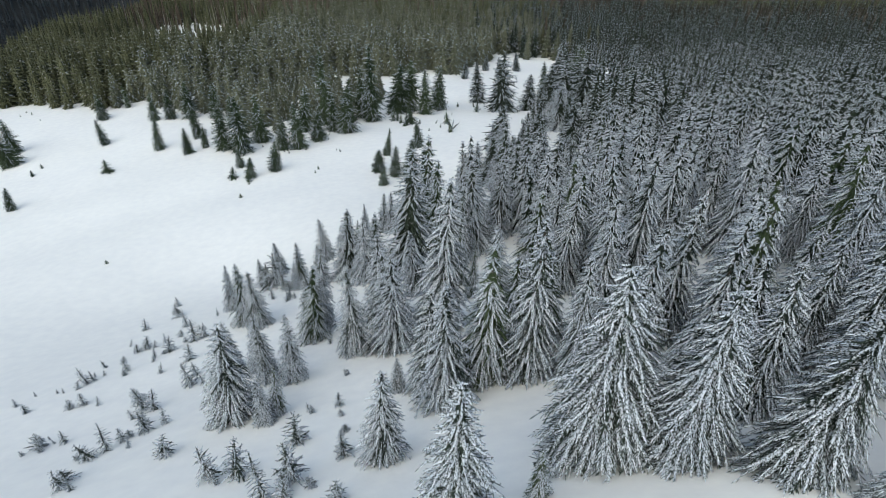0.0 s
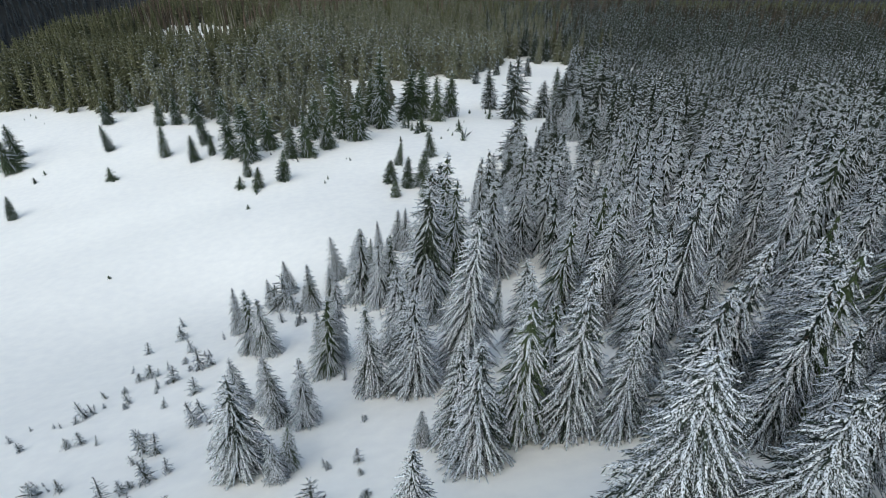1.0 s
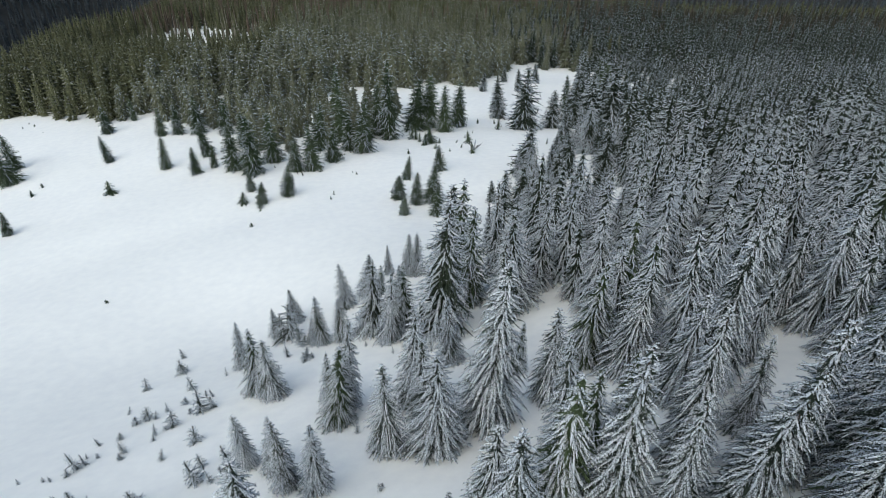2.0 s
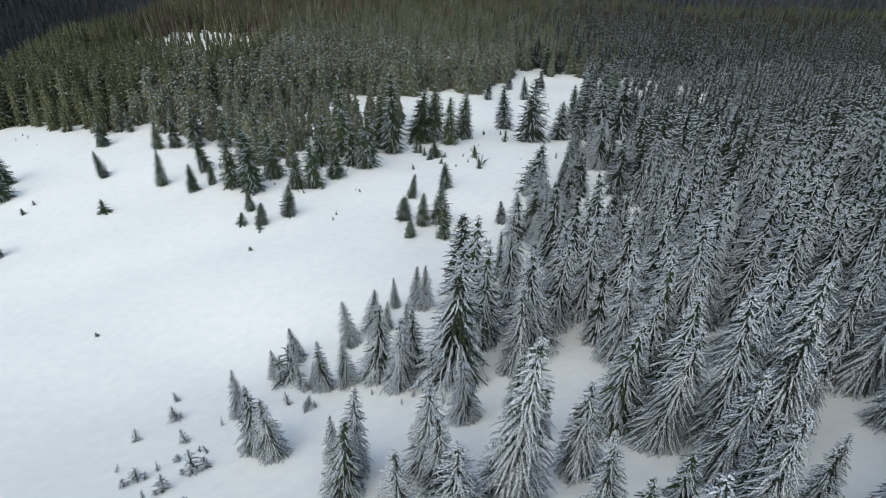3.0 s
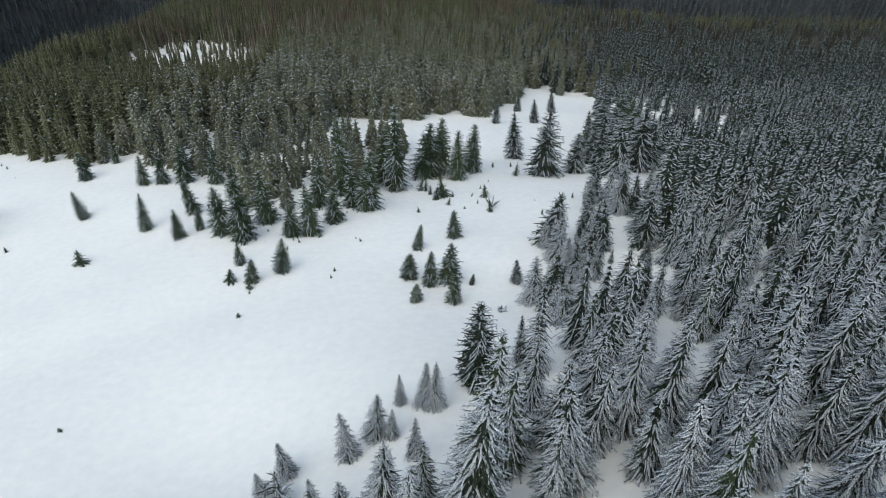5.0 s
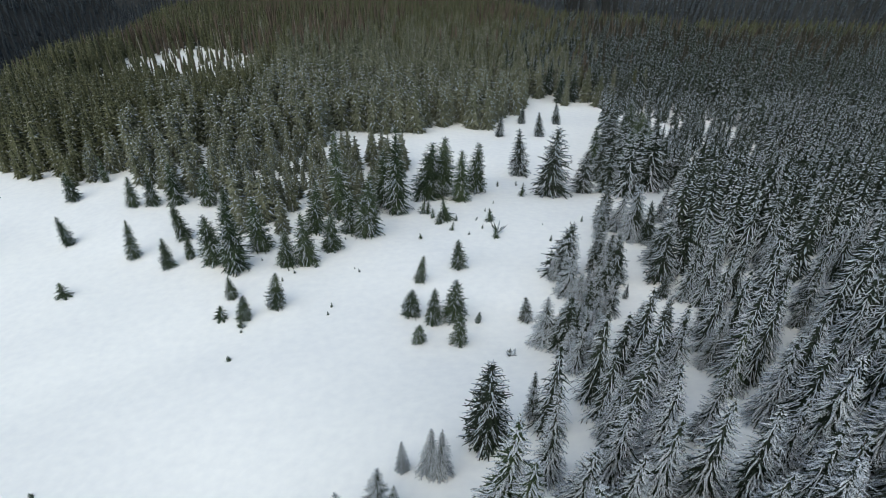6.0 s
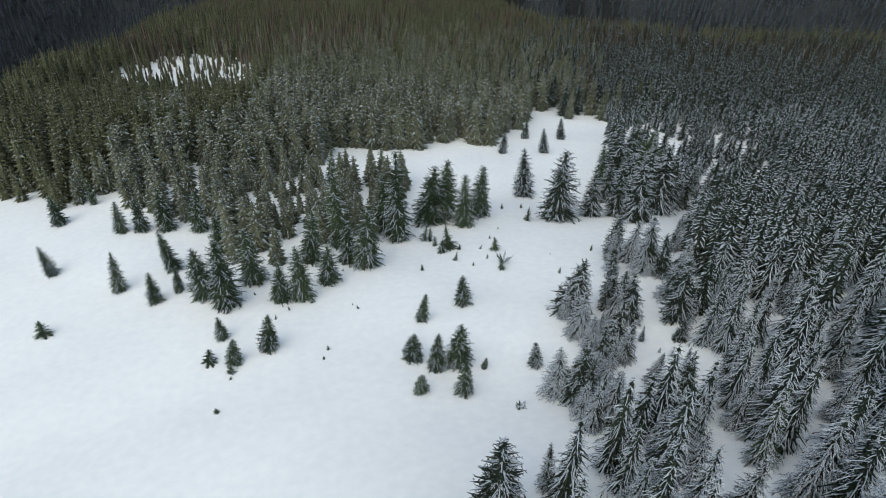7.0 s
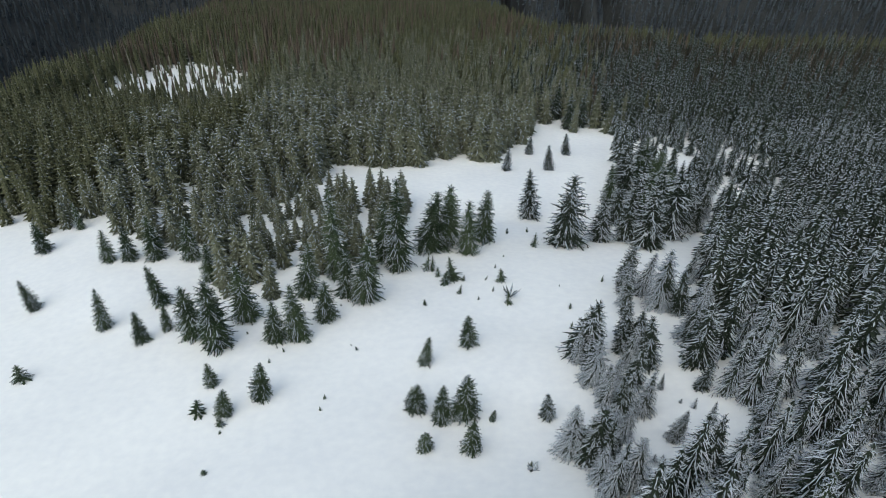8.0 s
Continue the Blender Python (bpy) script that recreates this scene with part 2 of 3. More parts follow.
def skirt_shape(seed, layers, tips, laden, radius, load, droop):
    """A spruce 10 m high for the distance: overlapping skirts of boughs, each with ridged tips and some snow."""
    rng = random.Random(seed)
    out, snow = [[], []], [[], []]
    up = np.array([0.0, 0.0, 1.0])
    for i in range(layers):
        f = 0.03 + 0.9 * i / (layers - 1)
        reach = radius * (1 - f) ** 0.8 + 0.12
        head = np.array([rng.uniform(-0.06, 0.06), rng.uniform(-0.06, 0.06), min(10.0, 10 * f + 0.35 * reach + 4.0 / layers)])
        turn, count = rng.uniform(0, 6.28), max(4, round(tips * (1.1 - 0.45 * f)))
        base = len(out[0])
        out[0].append(head)
        for j in range(count):
            az = turn + (j + rng.uniform(-0.22, 0.22)) * 2 * math.pi / count
            long = reach * rng.uniform(0.72, 1.2)
            tip = np.array([math.cos(az) * long, math.sin(az) * long, 10 * f - droop * long * rng.uniform(0.6, 1.3)])
            mid = az + math.pi / count
            dip = np.array([math.cos(mid) * reach * 0.5, math.sin(mid) * reach * 0.5, 10 * f + rng.uniform(-0.15, 0.1) * reach])
            out[0] += [tip, dip]
            if rng.random() < laden:
                go = tip - head
                kite(snow, head + go * rng.uniform(0.15, 0.35), go, rng.uniform(0.55, 0.72), load * rng.uniform(0.6, 1.2), 0.05)
        for j in range(count):
            t1, d1, t2 = base + 1 + 2 * j, base + 2 + 2 * j, base + 1 + 2 * ((j + 1) % count)
            out[1] += [(base, t1, d1), (base, d1, t2)]
    return out, snow


def tier_shape(seed, layers, boughs, laden, radius, load, droop, broad=0.2, heart=0.45):
    """A spruce 10 m high for the distance: whorls of arched boughs round a dark heart, snow lying on some of them."""
    rng = random.Random(seed)
    out, snow = [[], []], [[], []]
    up = np.array([0.0, 0.0, 1.0])
    swell = [rng.uniform(0.8, 1.2) for _ in range(7)]

    def roof(mesh, root, way, side, long, w, fall, lift):
        crown = root + way * (0.5 * long) - up * (0.32 * fall * long - lift)
        base = len(mesh[0])
        mesh[0] += [root + up * lift, crown - side * w - up * (0.7 * w), crown + up * (0.25 * w), crown + side * w - up * (0.7 * w), root + way * long - up * (fall * long - lift)]
        mesh[1] += [(base, base + 2, base + 1), (base, base + 3, base + 2), (base + 1, base + 2, base + 4), (base + 2, base + 3, base + 4)]

    for i in range(layers):
        f = 0.04 + 0.93 * (i + rng.uniform(-0.25, 0.25)) / (layers - 1)
        f = min(max(f, 0.03), 0.975)
        reach = radius * (1 - f) ** 0.58 * (0.75 + 0.25 * min(1.0, f / 0.14)) + 0.1
        count, turn = max(3, round(boughs * (1.1 - 0.6 * f))), rng.uniform(0, 6.28)
        for j in range(count):
            az = turn + (j + rng.uniform(-0.3, 0.3)) * 2 * math.pi / count
            way = np.array([math.cos(az), math.sin(az), 0.0])
            side = np.array([-way[1], way[0], 0.0])
            long = reach * rng.uniform(0.75, 1.12) * swell[int(az / 0.9) % 7]
            fall = droop * (1.15 - 0.9 * f) + rng.uniform(-0.1, 0.1)
            root, w = up * (10 * f + rng.uniform(-0.12, 0.12)), long * broad * rng.uniform(0.8, 1.25) + 0.03
            roof(out, root, way, side, long, w, fall, 0.0)
            if rng.random() < laden:
                start = rng.uniform(0.05, 0.3)
                roof(snow, root + way * (start * long) - up * (start * 0.5 * fall * long), way, side, long * (1 - start) * rng.uniform(0.7, 1.0), w * load * rng.uniform(0.7, 1.2), fall * 1.05, 0.05)
    base = len(out[0])
    for wide, z in ((0.85 * heart, 0.5), (heart, 1.8), (0.7 * heart, 5.5)):
        out[0] += [np.array([wide * radius * swell[k] * math.cos(1.0472 * k), wide * radius * swell[k] * math.sin(1.0472 * k), z]) for k in range(6)]
    out[0].append(np.array([0.0, 0.0, 10.0]))
    for k in range(6):
        n = (k + 1) % 6
        for low in (base, base + 6):
            out[1] += [(low + k, low + n, low + 6 + n), (low + k, low + 6 + n, low + 6 + k)]
        out[1].append((base + 12 + k, base + 12 + n, base + 18))
    return out, snow


def trunk_shape(seed, top, thick, sides=7):
    rng = random.Random(seed)
    verts, faces = [], []
    bend = (rng.uniform(-0.08, 0.08), rng.uniform(-0.08, 0.08))
    for k, f in enumerate((-0.06, 0.0, 0.3, 0.65, 1.0)):
        r = thick * (1.25 if k == 0 else 1 - 0.88 * f)
        for j in range(sides):
            a2 = 6.2832 * j / sides
            verts.append((r * math.cos(a2) + bend[0] * math.sin(3 * f), r * math.sin(a2) + bend[1] * math.sin(3 * f), top * f))
    for k in range(4):
        for j in range(sides):
            a2, b2 = k * sides + j, k * sides + (j + 1) % sides
            faces += [(a2, b2, b2 + sides), (a2, b2 + sides, a2 + sides)]
    return verts, faces


KINDS = {
    # whorls, boughs a whorl, segments, twigs, share with snow, radius, fullness, snow width, bough width, needles
    "laden": (31, 14, 4, 12, 0.95, 2.1, 0.70, 1.05, 0.017, NEEDLE, CLUMP),
    "mixed": (31, 14, 4, 12, 0.75, 2.1, 0.70, 1.1, 0.02, GREEN, CLUMP),
    "broad": (33, 18, 4, 22, 0.97, 2.9, 0.66, 1.05, 0.012, NEEDLE, CLUMP),
    "snowy": (30, 14, 3, 7, 0.92, 2.0, 0.70, 0.9, 0.019, RIME, CLUMP),
    "mossy": (30, 14, 3, 7, 0.7, 1.95, 0.70, 0.85, 0.021, GREEN, CLUMP),
    "hazed": (27, 13, 2, 5, 0.8, 1.95, 0.68, 0.8, 0.026, RIME, CLUMP),
    "dusted": (25, 12, 2, 5, 0.6, 1.8, 0.55, 0.4, 0.05, RIME, PLAIN),
    "green": (25, 12, 2, 5, 0.45, 1.85, 0.55, 0.3, 0.055, GREEN, CLUMP),
    "sapling": (11, 7, 3, 5, 0.95, 3.0, 0.6, 0.8, 0.055, NEEDLE, CLUMP),
    "seedling": (11, 7, 2, 3, 0.3, 3.0, 0.65, 0.4, 0.08, GREEN, CLUMP),
}
SHAPES = {}


def meshes(kind, variant):
    if (kind, variant) not in SHAPES:
        whorls, per, segs, twigs, laden, radius, full, load, thick, needles, white = KINDS[kind]
        seed = 100 * sorted(KINDS).index(kind) + variant
        rng = random.Random(seed)
        out, snow = spruce_shape(seed, whorls, per, segs, twigs, laden, radius * rng.uniform(0.85, 1.15), full * rng.uniform(0.9, 1.12), load, thick, {"laden": 1.1, "mixed": 1.1, "broad": 1.15, "snowy": 0.85, "mossy": 0.85, "hazed": 0.85, "sapling": 0.7, "green": 0.55, "dusted": 0.6}.get(kind, 0.85), heart={"green": 0.72, "dusted": 0.7, "sapling": 0.25, "seedling": 0.4}.get(kind, 0.5), lift=0.4 if kind in ("laden", "mixed", "broad", "snowy", "mossy", "hazed") else 0.7)
        stem = trunk_shape(seed, 9.8, 0.15 if "ling" not in kind else 0.2)
        SHAPES[kind, variant] = (
            mesh_of("trunk", *stem, [BARK]),
            mesh_of("crown", *out, [needles], smooth=False),
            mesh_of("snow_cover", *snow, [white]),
        )
    return SHAPES[kind, variant]


chance = random.Random(7)
STANDING = []


def spruce(kind, x, y, tall, label, group, name="spruce_tree", slim=1.0, lean=3.0):
    """One spruce with its trunk, its crown and the snow that lies on it."""
    thing = new(name)
    size = tall / 10.0
    tilt = Matrix.Rotation(radians(chance.gauss(0, lean)), 4, "X") @ Matrix.Rotation(radians(chance.gauss(0, lean)), 4, "Y")
    turn = Matrix.Rotation(chance.uniform(0, 6.28), 4, "Z")
    wide = size * slim * chance.uniform(0.9, 1.15)
    thing.matrix_world = Matrix.Translation((x, y, height(x, y) - 0.05)) @ tilt @ turn @ Matrix.Diagonal((wide, wide, size, 1))
    for piece, data in zip(("trunk", "crown", "snow_cover"), meshes(kind, chance.randrange(6))):
        bit = new(piece, data)
        bit.parent = thing
        if piece == "snow_cover":
            tagged(bit, "clumps of snow lying along the boughs", kind="stuff")
    tagged(thing, label, "spruce tree" if name == "spruce_tree" else "sapling", group)
    STANDING.append((x, y, tall))
    return thing

def clear_of(x, y, gap):
    return all((x - a) ** 2 + (y - b) ** 2 > gap * gap for a, b, _ in STANDING)


# places (x, y) and heights of the trees that stand singly or along an edge
NEAR = [
    (-12.3, 25.9, 8.3), (-9.9, 24.6, 3.8), (-9.5, 25.5, 4.0), (-9.8, 30.7, 6.6), (-13.2, 33.5, 5.3), (-17.8, 45.1, 6.8),
    (-16.3, 43.8, 6.2), (-2.5, 26.4, 2.8), (-10.0, 38.5, 7.6), (-7.8, 52.2, 8.6), (-3.2, 33.4, 8.6), (-0.2, 35.9, 13.0),
    (4.9, 26.1, 10.5), (6.6, 16.8, 9.2), (12.0, 13.6, 7.1), (3.6, 13.9, 2.9), (13.4, 11.6, 2.8),
]
MIDDLE = [
    (-3.6, 52.6, 14.2), (-2.1, 60.4, 14.1), (-1.0, 58.2, 11.4), (3.2, 55.7, 10.7), (9.0, 56.3, 9.7), (5.6, 59.6, 10.4),
    (-9.8, 54.8, 9.0), (-6.9, 55.3, 7.3), (-9.6, 68.5, 4.6), (-7.3, 68.1, 5.5), (-6.4, 67.4, 5.7), (-13.4, 61.6, 5.8),
    (-14.6, 54.0, 6.0), (-12.5, 54.1, 5.3), (-18.7, 60.7, 4.8), (-20.2, 58.2, 4.3), (-11.4, 63.9, 5.2), (-10.0, 63.6, 4.2),
    (-7.8, 60.7, 4.7), (-15.6, 54.6, 3.6),
]
EDGE = [
    (9.3, 108.6, 9.1), (9.5, 102.6, 7.1), (5.1, 90.4, 7.4), (6.9, 89.5, 8.4), (19.0, 127.9, 8.9), (21.8, 119.9, 10.0),
    (15.0, 111.2, 6.2), (14.7, 105.6, 4.4), (16.3, 105.2, 7.7), (10.6, 100.0, 5.1), (11.4, 96.1, 6.8), (13.6, 96.6, 6.2),
    (9.3, 84.9, 7.7), (22.3, 105.4, 10.2), (20.9, 100.3, 4.4), (16.8, 86.6, 8.0), (-2.3, 71.5, 10.2),
]
EDGE_MORE = [
    (16.2, 110.4, 5.7), (17.2, 109.8, 4.5), (8.4, 91.3, 6.2), (8.7, 88.6, 4.5), (9.0, 86.7, 4.5), (7.0, 86.1, 5.6),
    (11.3, 98.0, 4.1), (9.3, 104.9, 5.0), (8.2, 106.6, 5.9), (11.8, 101.3, 4.9), (20.3, 124.6, 8.2), (23.9, 118.0, 8.3),
    (22.7, 110.9, 7.3), (26.4, 117.0, 7.5),
]
DARK = [
    (26.5, 173.6, 10.2), (24.4, 149.7, 11.8), (30.8, 168.1, 12.2), (35.9, 173.9, 14.1), (27.7, 146.5, 12.6), (33.6, 153.8, 15.1),
    (35.2, 164.3, 12.9), (38.4, 161.3, 12.7), (31.3, 187.3, 11.6), (37.7, 188.6, 13.1), (41.5, 162.1, 10.2), (25.4, 162.4, 9.0),
    (29.0, 157.0, 13.0), (32.5, 161.0, 13.5), (30.5, 178.5, 11.0),
]
LANE = [
    (16.7, 100.7, 2.7), (15.7, 91.9, 5.1), (19.2, 97.0, 1.7), (19.5, 93.4, 3.9), (15.8, 88.2, 5.2), (15.9, 87.0, 1.8),
    (13.4, 88.2, 1.5), (11.4, 85.8, 1.4), (12.6, 88.6, 1.4), (18.1, 98.0, 0.9),
]
NEAR_YOUNG = [
    (-20.0, 20.4, 1.9), (-15.2, 22.5, 2.5), (-20.4, 23.7, 1.8), (-19.8, 24.5, 2.3), (-26.0, 26.6, 2.2), (-25.7, 26.8, 1.3),
    (-24.2, 26.8, 1.3), (-18.4, 24.4, 1.3), (-18.3, 26.4, 2.1), (-20.4, 30.1, 2.7), (-17.4, 27.1, 1.4), (-20.5, 28.8, 1.0),
    (-28.6, 36.5, 2.2), (-28.3, 37.0, 1.2), (-29.8, 35.2, 0.7), (-27.8, 32.8, 0.8), (-26.5, 32.5, 1.7), (-25.1, 32.1, 1.0),
    (-32.8, 33.7, 0.9), (-31.0, 32.3, 1.1), (-32.3, 35.3, 0.6), (-25.9, 38.1, 1.6), (-28.8, 39.6, 1.2), (-29.2, 44.6, 0.9),
    (-26.8, 43.1, 2.1), (-23.8, 41.3, 2.0), (-24.6, 40.2, 1.4), (-27.9, 52.2, 2.0), (-24.4, 45.1, 1.1), (-22.2, 43.1, 2.4),
]
NEAR_YOUNG_MORE = [
    (-22.2, 45.7, 1.2), (-18.4, 33.3, 2.7), (-17.3, 33.1, 1.2), (-17.1, 35.5, 1.8), (-6.6, 18.0, 3.3), (-7.3, 21.6, 2.6),
    (-5.4, 24.1, 0.7), (-4.5, 19.6, 1.8), (-5.0, 21.7, 0.7), (-11.1, 19.2, 2.7), (-9.7, 18.9, 3.0), (-7.5, 16.5, 2.6),
    (-4.1, 15.7, 1.5), (-5.5, 17.1, 1.1), (-30.4, 35.3, 0.6), (-6.1, 29.9, 0.8), (-7.3, 25.0, 0.7), (-16.9, 55.0, 2.6),
    (-15.5, 51.1, 2.0), (-18.4, 56.9, 4.7),
]
SLOPE_YOUNG = [
    (-7.3, 49.3, 0.8), (-6.5, 50.4, 0.9), (-4.0, 48.8, 1.3), (-2.7, 50.3, 0.7), (-1.8, 48.7, 0.7), (-1.1, 55.3, 0.8), (-10.0, 51.6, 0.7), (-17.2, 55.5, 1.3), (-10.6, 53.9, 0.9),
    (-29.4, 55.9, 1.6), (-30.0, 49.2, 1.5), (-25.5, 44.1, 1.3), (-25.0, 47.9, 1.9), (-20.6, 38.3, 1.7), (-18.7, 35.0, 1.4),
    (-26.0, 43.0, 1.0), (-27.4, 40.1, 0.9), (-21.5, 31.7, 1.8), (-19.2, 27.7, 1.5), (-19.4, 25.5, 1.4), (-15.6, 29.1, 1.0),
    (-5.8, 25.4, 1.3), (-7.5, 25.2, 0.8), (-4.9, 22.2, 0.9), (-6.0, 30.1, 0.7), (-9.2, 30.3, 0.6), (-8.5, 36.9, 1.2),
    (-22.7, 50.1, 1.0), (-17.4, 52.0, 1.6), (-17.0, 34.1, 1.2), (-22.3, 36.5, 1.1),
]
GROUP = [
    (-11.0, 97.3, 4.4), (-8.1, 95.6, 5.5), (-5.5, 96.4, 6.5), (-4.8, 91.1, 4.8), (-9.6, 91.1, 3.3), (-2.5, 95.9, 1.9),
    (3.6, 96.5, 4.0), (-10.4, 105.8, 4.4), (-5.0, 109.9, 4.7),
]
MEADOW_YOUNG = [
    (-11.0, 120.5, 1.4), (-11.4, 132.7, 3.1), (-10.4, 132.3, 3.1), (-9.5, 130.5, 2.2), (-8.3, 127.6, 3.0), (-7.1, 128.8, 4.9),
    (-5.5, 128.5, 1.4), (-6.1, 124.2, 1.8), (-0.4, 133.6, 0.9), (-1.1, 125.1, 1.0), (0.3, 128.3, 3.2), (2.8, 151.1, 1.6),
    (6.7, 152.9, 1.5), (7.1, 144.4, 3.1), (1.3, 138.6, 0.7), (9.0, 127.1, 0.5), (15.9, 129.4, 1.4), (9.4, 119.8, 1.3),
    (8.8, 114.3, 1.4), (0.9, 121.1, 2.2), (1.0, 88.7, 0.9),
]
TALL = [
    (-11.3, 141.4, 11.7), (-8.6, 143.9, 12.6), (-12.3, 143.3, 4.1), (-4.9, 140.4, 10.6), (-1.8, 146.4, 10.9), (8.1, 162.8, 10.9),
    (12.4, 146.3, 14.7), (19.7, 149.6, 9.2), (15.9, 194.3, 7.2), (22.3, 209.6, 6.5), (5.3, 192.9, 6.2), (12.2, 207.3, 5.6),
]
FRONT = [
    (-15.9, 132.8, 16.8), (-20.0, 122.2, 11.4), (-24.9, 129.2, 15.9), (-18.5, 136.1, 11.3), (-22.6, 123.1, 8.0), (-28.5, 123.3, 9.9),
    (-27.3, 112.0, 9.1), (-30.1, 111.2, 6.5), (-24.5, 116.4, 7.0), (-34.9, 125.1, 2.2), (-35.5, 116.4, 9.9), (-37.3, 109.8, 11.2),
    (-41.2, 112.3, 8.6), (-44.6, 128.1, 7.1), (-49.2, 120.7, 7.4), (-45.7, 114.0, 4.6), (-48.2, 111.5, 5.4), (-55.2, 115.1, 6.9),
    (-68.7, 120.9, 5.7), (-78.3, 140.1, 6.4), (-76.0, 148.5, 5.8), (-63.7, 134.4, 6.1), (-50.4, 135.6, 8.2), (-56.0, 135.3, 8.6),
    (-60.2, 134.6, 6.7),
]
LEFT = [
    (-28.8, 99.4, 5.7), (-35.4, 101.7, 3.6), (-32.4, 96.7, 3.8), (-32.1, 94.8, 1.4), (-35.4, 96.8, 2.3), (-60.4, 103.9, 2.7),
    (-31.4, 87.5, 0.9), (-76.1, 106.5, 1.4), (-76.1, 110.0, 1.1), (-71.1, 91.4, 4.2), (-43.4, 67.8, 0.7), (-84.7, 114.1, 8.2), (-88.2, 121.2, 7.6),
]
OPEN_NEAR = [
    (4.6, 45.6, 2.6), (5.7, 51.3, 2.6), (8.0, 58.3, 2.4), (15.4, 66.5, 2.2), (19.5, 73.0, 2.2), (20.2, 61.0, 2.2),
    (17.5, 52.5, 1.7), (17.9, 44.9, 1.8), (23.3, 49.9, 1.6), (19.8, 41.9, 1.4), (15.8, 15.9, 2.1), (4.2, 19.7, 3.6),
    (2.2, 25.1, 2.2), (6.7, 62.4, 2.2), (5.2, 24.6, 2.0),
]
OPEN_FAR = [
    (19.5, 116.5, 2.8), (18.3, 107.9, 3.0), (16.2, 99.7, 3.6), (15.9, 94.2, 4.0), (13.3, 87.9, 3.0), (19.8, 90.7, 2.2),
    (32.4, 104.2, 2.4), (41.2, 107.9, 2.4), (29.7, 136.1, 2.6), (26.7, 141.9, 2.6), (36.1, 150.7, 3.0), (42.7, 164.3, 3.0),
    (56.7, 183.1, 3.6), (54.5, 167.7, 2.6), (73.3, 211.6, 4.5), (84.0, 229.7, 4.5), (50.6, 202.6, 4.5), (43.6, 188.5, 4.5),
    (20.1, 100.9, 2.4), (-61.9, 166.3, 4.2), (-59.1, 153.4, 3.2), (-40.1, 159.6, 3.6), (-43.4, 144.2, 2.4), (-31.6, 127.6, 2.2),
    (2.0, 239.8, 4.5), (67.8, 213.1, 4.5), (39.5, 226.0, 5.0), (44.0, 217.0, 4.5), (49.0, 211.0, 4.0), (55.0, 207.0, 4.0),
    (64.0, 204.5, 3.6), (70.0, 205.5, 3.0), (33.5, 236.0, 5.0), (33.4, 144.4, 4.0), (55.6, 170.0, 3.5), (42.0, 157.0, 3.5),
    (44.0, 189.0, 3.5), (41.0, 201.0, 4.0), (50.0, 200.0, 3.0),
]
WOOD_NEAR = [
    (0.7, 12.6, 7.5), (9.0, 15.5, 8.8), (-2.5, 18.7, 5.8), (12.3, 22.7, 9.6), (0.3, 24.0, 8.1), (14.1, 24.8, 10.1),
    (9.5, 25.1, 10.1), (7.3, 25.3, 8.0), (-0.6, 26.2, 8.1), (2.5, 26.4, 9.5), (9.2, 29.7, 10.5), (-11.8, 31.4, 6.1),
    (-6.1, 33.9, 7.7), (-15.3, 34.4, 5.3), (-4.1, 37.1, 8.0), (-4.9, 39.6, 9.3), (9.0, 40.3, 10.3), (-10.0, 40.8, 9.0),
    (13.0, 41.5, 7.6), (-11.5, 42.5, 5.2), (2.4, 42.9, 5.1), (17.3, 44.4, 11.6), (-2.4, 46.1, 7.1), (1.6, 47.0, 6.9),
    (17.2, 47.2, 9.8), (17.4, 50.0, 10.5), (11.0, 50.1, 10.7), (-21.5, 51.4, 6.0),
]
WOOD_MIDDLE = [
    (12.7, 53.3, 10.6), (24.3, 57.9, 10.8), (8.5, 61.4, 12.2), (18.3, 64.4, 8.8), (6.5, 64.8, 10.4), (10.0, 65.9, 10.7),
    (18.4, 64.4, 8.3), (2.2, 66.1, 11.8), (11.3, 69.1, 10.7), (7.9, 71.2, 8.8), (21.2, 72.0, 10.2), (26.3, 68.0, 7.5),
    (15.2, 70.1, 8.2), (2.0, 75.1, 6.6), (20.1, 77.0, 10.0), (30.3, 78.1, 8.5), (13.6, 74.6, 7.3), (12.1, 78.8, 7.2),
    (15.6, 79.8, 8.0), (23.2, 83.5, 8.2), (20.4, 82.8, 7.5), (29.0, 83.0, 7.6), (26.3, 83.6, 7.8),
]
WOOD_FAR = [
    (21.4, 84.3, 7.2), (9.8, 85.5, 7.0), (28.5, 88.0, 8.0), (22.4, 90.0, 9.2), (32.9, 90.3, 8.3), (6.8, 90.2, 7.0),
    (32.4, 95.0, 8.1), (35.2, 105.1, 7.9), (32.8, 106.1, 7.5), (36.1, 107.2, 7.8), (47.2, 108.9, 8.2), (48.9, 116.4, 7.7),
    (28.6, 128.6, 7.3), (52.6, 144.3, 12.6), (49.6, 144.8, 12.5), (67.2, 159.3, 13.8), (45.8, 169.1, 10.7), (53.7, 177.1, 10.6),
]
GAPS_NEAR = [
    (10.9, 16.4), (5.2, 19.9), (3.0, 20.5), (5.8, 24.5), (21.2, 32.6), (7.4, 38.6), (19.9, 38.7), (9.7, 39.0),
    (18.7, 40.0), (20.1, 42.4), (5.6, 45.4), (6.3, 48.1), (5.8, 50.8), (17.6, 51.2), (16.4, 52.4), (6.0, 52.6),
    (25.7, 53.8), (19.7, 55.1), (7.7, 59.7), (7.4, 61.0), (15.7, 68.6), (17.7, 71.0), (7.0, 72.6), (19.2, 74.0),
]
